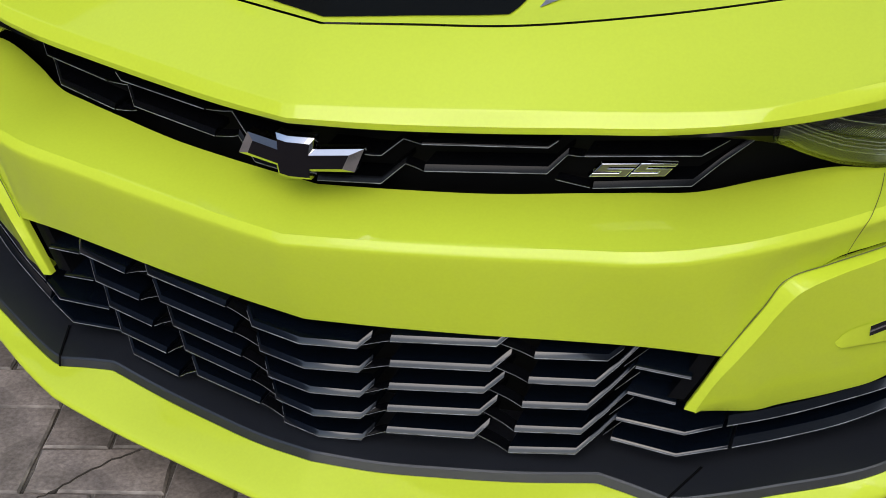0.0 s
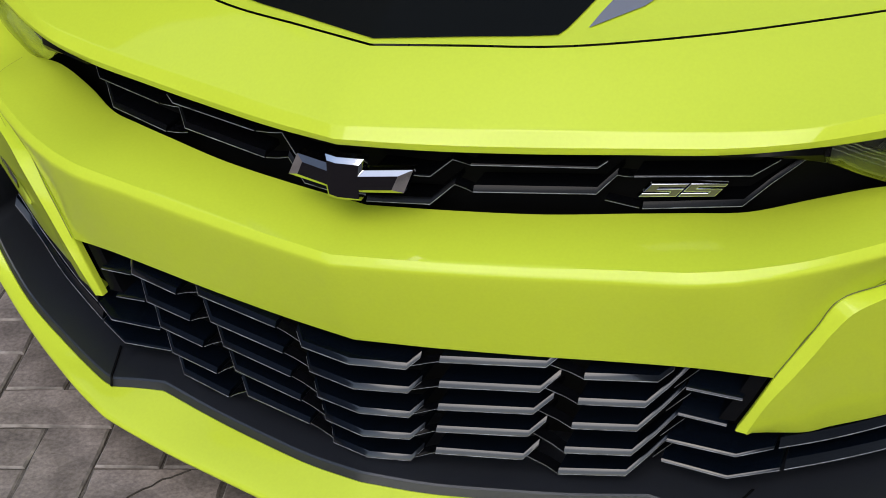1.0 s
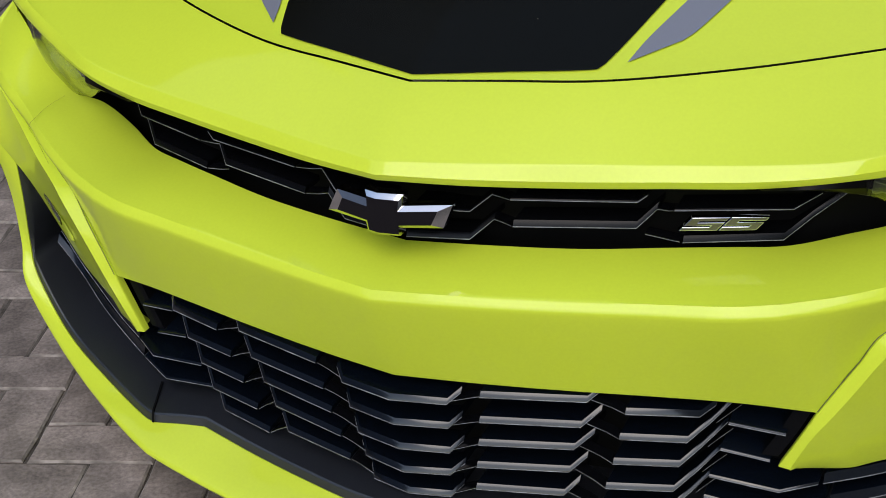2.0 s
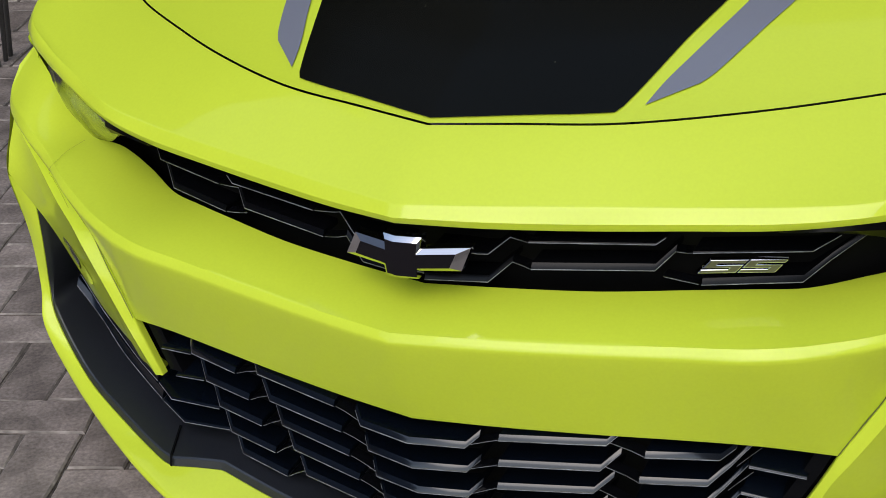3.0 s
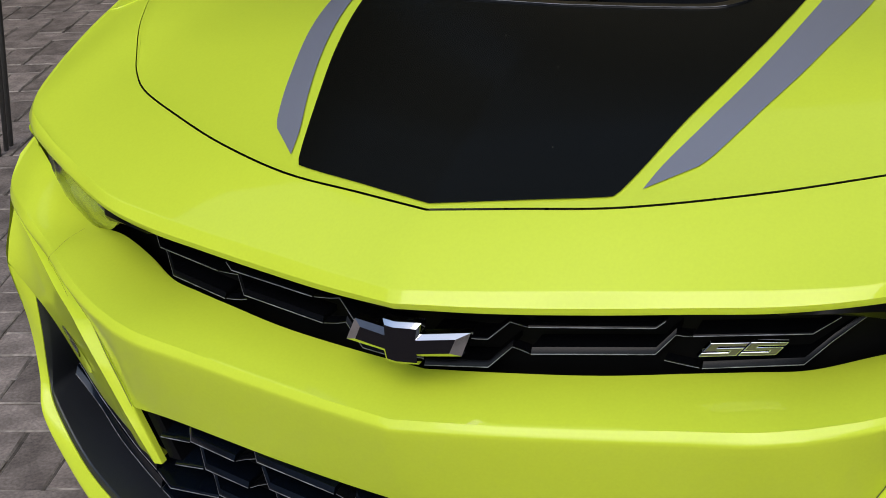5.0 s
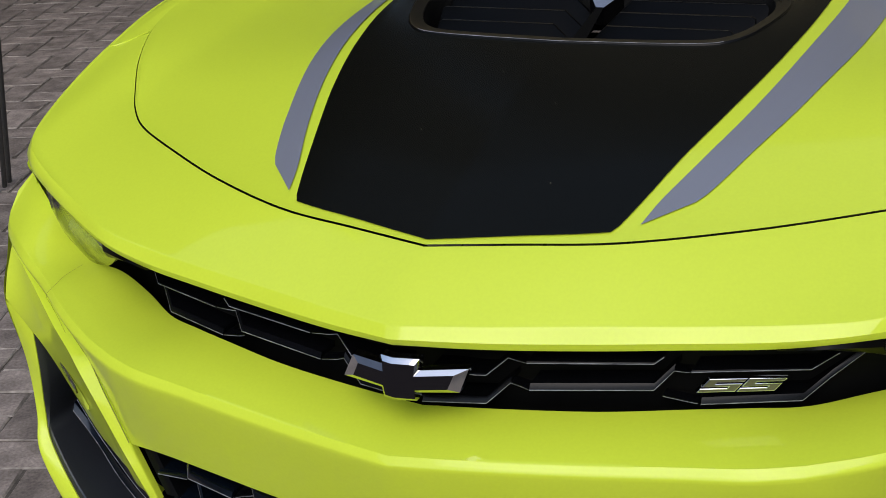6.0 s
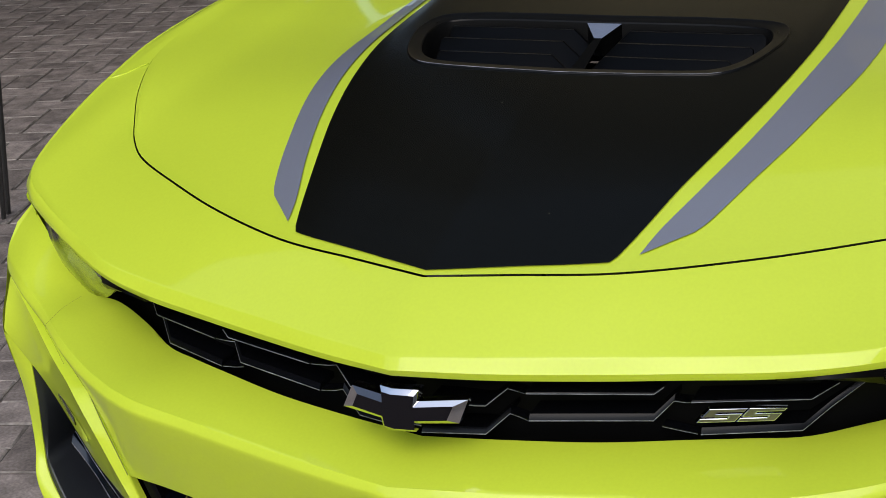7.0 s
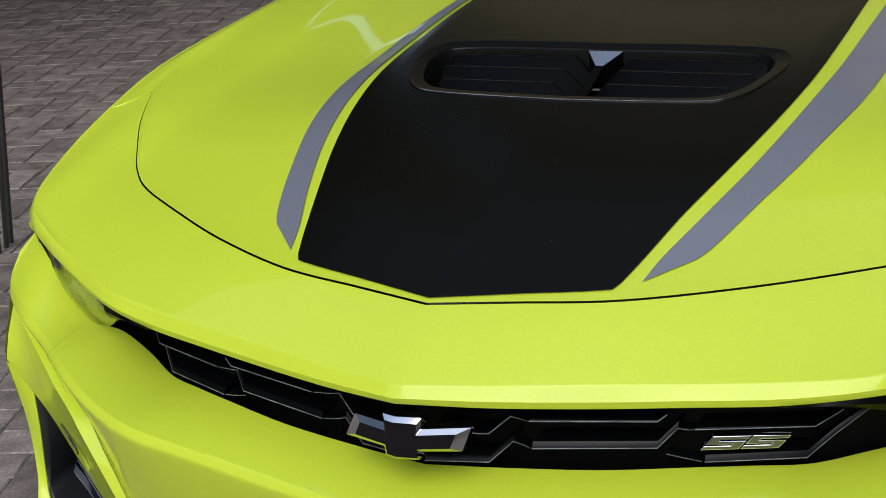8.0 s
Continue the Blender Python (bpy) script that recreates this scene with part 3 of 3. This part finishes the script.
bent("emblem_face", prism(BOW, (EMB[0], EMB[1] - .0002, EMB[2]), (1, 0, 0), (0, 0, 1), .02, .0068, True, BOW_FACE), EMBLEM, emblem, .20)

S_SHAPE = [(0, 0), (1, 0), (1, .62), (.30, .62), (.30, .72), (1, .72), (1, 1), (0, 1), (0, .38), (.70, .38), (.70, .28), (0, .28)]
b_org, b_ux, b_uy = np.array((.3885, -.0869, .6605)), (.096, .042, -.004), (-.02, -.05, 1)
badge = None
for k in (0, 1):
    shape = [((-.007 + k * .0520) + u * .0500 + v * .0185, v * .0200) for u, v in S_SHAPE]
    data = prism(shape, b_org, b_ux, b_uy, .008, .0006)
    badge = part("badge", *data, CHROME, car, "chrome-edged double-bar badge" if not k else "", 20)
    part("badge_face", *prism(shape, b_org, b_ux, b_uy, .008, .0014, True), BEIGE, badge)

# ---------------------------------------------------------------- headlights
top = LIP[24:49] + (0, .008, -.006)
for sgn in (1, -1):
    m = np.array((sgn, 1, 1))
    lamp = part("headlight", *loft([(top + (0, .06, .0)) * m, (mix(top, LAMP_LOW, .55) + (.0, .075, 0)) * m, (LAMP_LOW + (0, .012, .004)) * m]), LAMPDARK, car, "clear headlight with a ribbed reflector")
    bul = [top, mix(top, LAMP_LOW, .3) + (0, -.010, 0), mix(top, LAMP_LOW, .7) + (0, -.012, 0), LAMP_LOW]
    inner = [r + (0, .004, 0) for r in bul]
    lens = part("lens", *loft([r * m for r in (q[8:22] for q in bul + inner[::-1] + [bul[0]])]), GLASS, lamp, "clear plastic lens")
    lens.visible_shadow = False
    part("lamp_bezel", *loft([top[:9] * m, (mix(top, LAMP_LOW, .3) + (0, -.010, 0))[:9] * m, (mix(top, LAMP_LOW, .7) + (0, -.012, 0))[:9] * m, LAMP_LOW[:9] * m]), VENT, lamp)
    tube = [(.0028 * math.cos(a), .0028 * math.sin(a)) for a in np.linspace(0, 2 * math.pi, 8, endpoint=False)]

    def along(k, back=.010, a=8, b=23):
        """A line inside the lens, k steps above its lower rim."""
        return (LAMP_LOW + (0, .004 * k + back, .012 * k))[a:b]

    part("lens_skirt", *loft([along(k, back) * m for k, back in ((2.2, .024), (1.55, .013), (1.0, .008), (.45, .007), (.05, .012))]), GUIDE, lamp, "smoky olive lower edge of the lens")
    part("lamp_shelf", *loft([along(k, back) * m for k, back in ((4.4, .030), (3.9, .022), (2.5, .024), (2.2, .026))]), SATIN, lamp)
    for k, thick, mat in ((.55, .22, LAMP), (1.25, .2, LAMP), (1.6, .4, LAMP), (2.0, .2, LAMP), (2.35, .35, LAMP), (4.3, .3, LAMP)):
        part("light_guide", *sweep(along(k, .013 if k > 1.5 else .0085) * m, [(y * thick, z * thick) for y, z in tube]), mat, lamp)
    a_line, b_line = along(3.5, .018, 0, 25), along(2.6, .018, 0, 25)
    for k in range(36):
        f = 12.5 + k * .22
        at = lambda line, f: mix(line[int(f)], line[int(f) + 1], f % 1)
        part("reflector_rib", *sweep([at(a_line, f + .7) * m, at(b_line, f) * m], [(0, 0), (-.001, .0006), (0, .0012), (.003, .0006)]), LAMP, lamp)

# ---------------------------------------------------------------- hood stripes and vent
def decal(name, grid, mat, lift, label):
    g = np.array(grid)
    g[:, :, 2] = hood_z(g[:, :, 0], g[:, :, 1]) + lift
    nv, nu = g.shape[:2]
    flat = g.reshape(-1, 3)
    faces = []
    for j in range(nv - 1):
        for i in range(nu - 1):
            q = (j * nu + i, j * nu + i + 1, (j + 1) * nu + i + 1, (j + 1) * nu + i)
            if not in_vent(flat[list(q), 0], flat[list(q), 1], -.004).any():
                faces.append(q)
    return part(name, flat, faces, mat, car, label)


SX = [.247, .266, .295, .331, .363, .385, .393, .394, .394]
SY = [-.003, .056, .159, .285, .427, .59, .81, 1.03, 1.2]
fine = spline(np.stack([SX, SY, np.zeros(9)], 1), 8)
rows = []
for v in np.linspace(0, 1, 90):
    ye = -.003 + 1.196 * v
    w = np.interp(ye, fine[:, 1], fine[:, 0])
    u = np.linspace(-1, 1, 61)
    x = u * w * (1 - .012 * (v < .004))
    fy = np.interp(np.abs(u) * .247, SHUT[:37, 0], SHUT[:37, 1]) + .009 + .010 * np.abs(u)
    y = fy + (1.193 - fy) * v
    rows.append(np.stack([x, y, y * 0], 1))
decal("hood_stripe", rows, VINYL, .0022, "matt black hood stripe")
inner = spline([(.274, .022, 0), (.288, .077, 0), (.32, .173, 0), (.354, .299, 0), (.382, .45, 0), (.401, .626, 0), (.411, .862, 0), (.418, 1.17, 0)], 8)
outer = spline([(.333, .084, 0), (.349, .116, 0), (.382, .209, 0), (.426, .356, 0), (.460, .552, 0), (.474, .794, 0), (.476, .98, 0), (.476, 1.18, 0)], 8)
for sgn in (1, -1):
    rows = []
    for a, b in zip(inner, outer):
        if sgn > 0:
            a, b = (q + (.0045 + .004 * float(smooth(.1, .4, q[1])), -.0115, 0) for q in (a, b))
        else:
            a = a + (-.004 + .011 * float(smooth(.05, .5, a[1])), -.012, 0)
            b = b + (-.004 - .006 * float(smooth(.1, .35, b[1])), -.012, 0)
        rows.append([mix(a, b, u) * (sgn, 1, 1) for u in np.linspace(0, 1, 9)])
    decal("accent_stripe", rows, SILVER, .0022, "grey accent stripe")

OUT = spline([(0, .443, 0), (.14, .451, 0), (.235, .462, 0), (.275, .479, 0), (.304, .515, 0), (.324, .57, 0), (.335, .63, 0), (.327, .68, 0),
              (.30, .705, 0), (.22, .716, 0), (.1, .718, 0), (0, .718, 0)], 5)
OUT = np.vstack([OUT, (OUT * (-1, 1, 1))[::-1][1:]])
mid = np.array((0, .582, 0))


def ring_at(grow, lift):
    q = mid + (OUT - mid) * (1 + grow / np.array((.33, .13, 1)))
    return np.stack([q[:, 0], q[:, 1], hood_z(q[:, 0], q[:, 1]) + lift], 1)


vent = part("hood_vent", *loft([ring_at(.0012, .0020), ring_at(.0002, .0042), ring_at(-.001, .0048), ring_at(-.004, .0034), ring_at(-.014, .0024), ring_at(-.023, .0005), ring_at(-.024, -.002)]),
            VENT_RIM, car, "black hood vent with louvres")
front = ring_at(-.0012, .0048)
front = front[np.abs(front[:, 0]) < .27]
front = front[front[:, 1] < .53]
# pale line for the highlight on the vent's front crest
part("vent_edge", *sweep(front[np.argsort(front[:, 0])], [(-.0006, -.0005), (-.0006, .0005), (.0006, .0005), (.0006, -.0005)]), EDGE_GLINT, vent)
# vent walls and floor in near-black that stands in for the hollow's shade
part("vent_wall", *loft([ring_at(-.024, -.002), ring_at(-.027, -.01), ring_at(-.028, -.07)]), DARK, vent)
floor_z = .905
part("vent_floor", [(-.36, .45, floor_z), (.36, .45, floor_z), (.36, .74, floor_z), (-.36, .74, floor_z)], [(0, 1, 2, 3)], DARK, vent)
for sgn in (1, -1):
    for k, y in enumerate((.548, .612, .674)):
        x0, x1 = (.010, .012, .014)[k], (.262, .284, .292)[k]
        z = float(hood_z(.15, y)) - .010
        verts = []
        for x, low in ((x0, .036), (x0 + .038, 0), (x1 - .006, 0), (x1, .004)):
            verts += [(x * sgn, y - .042, z - .05), (x * sgn, y - .001, z - low), (x * sgn, y + .001, z + .0012 - low), (x * sgn, y + .005, z + .0012 - low), (x * sgn, y + .012, z - .05)]
        faces = [(5 * i + a, 5 * i + (a + 1) % 5, 5 * i + 5 + (a + 1) % 5, 5 * i + 5 + a) for i in range(3) for a in range(5)] + [(0, 1, 2, 3, 4), (15, 16, 17, 18, 19)]
        slat = part("louvre", verts, faces, VENT, vent)
        part("louvre_edge", *sweep([((x0 + .038) * sgn, y, z + .001), ((x1 - .006) * sgn, y, z + .001)], [(-.0007, -.0004), (-.0007, .0006), (.0007, .0006), (.0007, -.0004)]), SATIN, slat)
z = float(hood_z(0, .69))
wedge = part("spine", [(-.032, .690, z - .0015), (.032, .690, z - .0015), (.007, .652, z - .0185), (-.007, .652, z - .0185),
               (-.032, .690, z - .05), (.032, .690, z - .05), (.007, .652, z - .05), (-.007, .652, z - .05)],
     [(0, 1, 2, 3), (0, 4, 5, 1), (1, 5, 6, 2), (2, 6, 7, 3), (3, 7, 4, 0)], VENT, vent)
# bright grey cap stands in for sky reflected on the gloss spine
part("spine_cap", [(-.032, .690, z - .001), (.032, .690, z - .001), (.007, .652, z - .018), (-.007, .652, z - .018), (0, .68, z - .02)],
     [(0, 1, 2, 3), (0, 1, 4), (1, 2, 4), (2, 3, 4), (3, 0, 4)], SPINE, wedge, "spine cap with its sky reflection put into a bright grey")
part("spine_nose", *loft([[(-.007, .652, z - .0187), (.007, .652, z - .0187)], [(-.016, .48, z - .06), (.016, .48, z - .06)]]), VENT, vent)

# dust on the black stripe
for x, y in ((-.115, .155), (.07, .245), (.13, .06), (-.05, .33)):
    zz = float(hood_z(x, y)) + .0025
    part("dust_speck", [(x, y, zz), (x + .002, y, zz), (x + .0015, y + .0018, zz), (x + .0005, y + .001, zz + .001)], [(0, 1, 2), (0, 1, 3), (1, 2, 3), (2, 0, 3)], BEIGE, car)

# ---------------------------------------------------------------- metal stand
stand = empty("metal_stand", (-2.48, 1.77, 0), "grey steel stand of round bars on the paving", "stand")
for x, y in ((-2.500, 1.728), (-2.510, 1.778), (-2.527, 1.822)):
    rows = []
    for h in (0, .006, .5, .95):
        r = .0085 if h else .007
        rows.append([(x + .105 * h + r * math.cos(a), y + .045 * h + r * math.sin(a), h) for a in np.linspace(0, 2 * math.pi, 15)])
    ob = part("bar", *loft(rows), STEEL)
    ob.parent, ob.matrix_parent_inverse = stand, Matrix.Translation((2.48, -1.77, 0))
ob = part("rail", *loft([[(-2.50 + .09 + r, 1.68 + .02 * math.cos(a), .95 + .02 * math.sin(a)) for a in np.linspace(0, 2 * math.pi, 13)] for r in (0, .03)]), STEEL)
ob.parent, ob.matrix_parent_inverse = stand, Matrix.Translation((2.48, -1.77, 0))

# ---------------------------------------------------------------- unseen walls that close the forecourt, added to shape reflections
def wall(name, x0, y0, x1, y1, high, label, mat=STUCCO):
    d = Vector((x1 - x0, y1 - y0, 0)).normalized()
    t = Vector((-d.y, d.x, 0)) * .3
    base = [Vector((x0, y0, -.012)), Vector((x1, y1, -.012)), Vector((x1, y1, -.012)) + t, Vector((x0, y0, -.012)) + t]
    verts = base + [v + Vector((0, 0, high)) for v in base]
    ob = part(name, verts, [(0, 1, 2, 3), (4, 5, 6, 7), (0, 1, 5, 4), (1, 2, 6, 5), (2, 3, 7, 6), (3, 0, 4, 7)], mat)
    return tagged(ob, label, "wall", kind="structure")


wall("wall_north", -5.3, 9, 24, 9, 14, "unseen dark brown wall closing the forecourt, added for reflections", PLASTER_DARK)
wall("wall_plinth", -5.3, 8.9, 24, 8.9, 5.0, "unseen tan wall, added to lighten the hood's reflections", TAN)
wall("wall_west", -14, -7, -14, 9, 9.4, "unseen brown wall beside the forecourt, added to shape reflections", PLASTER_DARK)
# blue wall out of view, added to tint blades and emblem navy
wall("wall_southwest", -14, -28, -14, -7, 13.6, "unseen taller slate-blue wall, added to tint reflections", SLATE)
wall("wall_northwest", -40, 6.2, -4.0, 6.2, 12, "unseen dark brown wall behind the forecourt, added to shape reflections", PLASTER_DARK)
# slab out of view, added to keep sky and sun off the far bricks
slab = [(x, y, z) for z in (4.2, 4.4) for x, y in ((-13.9, .5), (-2.8, .5), (-2.8, 6.2), (-13.9, 6.2))]
tagged(part("canopy", slab, [(0, 1, 2, 3), (4, 5, 6, 7), (0, 1, 5, 4), (1, 2, 6, 5), (2, 3, 7, 6), (3, 0, 4, 7)], PLASTER_DARK),
       "unseen dark slab, added to shade the far paving", "canopy", kind="structure")
wall("wall_east", 15, -18, 15, 9, 18, "unseen brown wall beside the forecourt, added to shape reflections")

# ---------------------------------------------------------------- pavers, last
W = .114


def laid(i, j):
    """Where a corner of the bond lies; the courses narrow a little away from the car."""
    q = 1 + .0018936 * i + .0010061 * j
    return np.array((.112185 * i - .037564 * j - .525171, .040416 * i + .110549 * j - .27583)) / q


def brick_mesh(seed, gx, gy):
    """One worn brick, with its own gap at the ends and along the sides."""
    rnd = random.Random(seed)
    L, B = 2 * W, W
    x0, x1, y0, y1 = gx, L - gx, gy, B - gy
    line = [(x0, y0), (L * .34, y0), (L * .67, y0), (x1, y0), (x1, B / 2), (x1, y1), (L * .7, y1), (L * .3, y1), (x0, y1), (x0, B / 2)]
    line = [(x + rnd.uniform(-.0019, .0019) - L / 2, y + rnd.uniform(-.0018, .0018) - B / 2) for x, y in line]
    verts, faces, n = [], [], len(line)
    for inset, z in ((0, -.02), (0, -.004), (.0036, 0)):
        verts += [(x - math.copysign(min(inset, abs(x)), x), y - math.copysign(min(inset, abs(y)), y), z + rnd.uniform(-.0006, .0006)) for x, y in line]
    for r in range(2):
        faces += [(n * r + i, n * r + (i + 1) % n, n * r + n + (i + 1) % n, n * r + n + i) for i in range(n)]
    faces.append(tuple(range(2 * n, 3 * n)))
    return verts, faces


SHAPES = [brick_mesh(k, .0024, .0014) if k % 2 else brick_mesh(k, .0014, .0024) for k in range(16)]
WORN = [brick_mesh(k, .0052, .0012) if k % 2 else brick_mesh(k, .0012, .0052) for k in range(16)]
meshes = []
for verts, faces in SHAPES:
    me = bpy.data.meshes.new("brick")
    me.from_pydata(verts, [], faces)
    me.materials.append(PAVER)
    me.materials.append(EDGE)
    for p in me.polygons:
        p.material_index = int(10 <= p.index < 20)
    meshes.append(me)
rnd = random.Random(5)
spots = []
for i in range(-105, 75):
    for j in range(-70, 115):
        k = (i - j) % 4
        if k not in (0, 3):
            continue
        a, b = (2, 1) if k == 0 else (1, 2)
        c = laid(i + a / 2, j + b / 2)
        if not (-10 < c[0] < 5 and -5 < c[1] < 9):
            continue
        run, side = laid(i + a, j + b / 2) - laid(i, j + b / 2), laid(i + a / 2, j + b) - laid(i + a / 2, j)
        if k == 3:
            run, side = side, -run
        spots.append((math.hypot(c[0] + .9, c[1] - .1), c, math.atan2(run[1], run[0]), np.hypot(*run) / (2 * W), np.hypot(*side) / W, int(k == 0)))
spots.sort(key=lambda q: q[0])
far_v, far_f, far_m = [], [], []
for k, (_, c, a, sx, sy, lie) in enumerate(spots):
    pick = 2 * rnd.randrange(8) + lie
    a += rnd.uniform(-.006, .006)
    dz = rnd.uniform(-.003, .001)
    if k < 300:
        ob = new("brick", meshes[pick])
        ob.matrix_world = Matrix.Translation((c[0], c[1], dz)) @ Matrix.Rotation(a + math.pi * (k % 2), 4, "Z") @ Matrix.Diagonal((sx, sy, 1, 1))
        ob.parent = g
    else:
        verts, faces = WORN[pick]
        n0 = len(far_v)
        ca, sa = math.cos(a), math.sin(a)
        far_v += [(c[0] + x * sx * ca - y * sy * sa, c[1] + x * sx * sa + y * sy * ca, z + dz) for x, y, z in verts]
        far_f += [tuple(n0 + q for q in f) for f in faces]
        far_m += [int(10 <= q < 20) for q in range(len(faces))]
me = bpy.data.meshes.new("bricks")
me.from_pydata(far_v, [], far_f)
me.materials.append(PAVER)
me.materials.append(EDGE)
me.polygons.foreach_set("material_index", far_m)
ob = new("bricks", me)
ob.parent = g
tagged(ob, "weathered grey-brown paving bricks", kind="stuff")

# crack that runs across the cut bricks beside the bumper
rnd = random.Random(9)
line = spline([(-.51, -.318, 0), (-.487, -.278, 0), (-.472, -.252, 0), (-.455, -.21, 0), (-.425, -.152, 0), (-.393, -.113, 0)], 5)
top_v, low_v = [], []
for p in line:
    j, w = rnd.uniform(-.003, .003), rnd.uniform(.0002, .0007)
    top_v.append((p[0] - w + j, p[1] + w * .5, .0032))
    low_v.append((p[0] + w + j, p[1] - w * .5, .0032))
part("crack", *loft([[(x, y, -.004) for x, y, z in top_v], top_v, low_v, [(x, y, -.004) for x, y, z in low_v]]), CRACK, g)
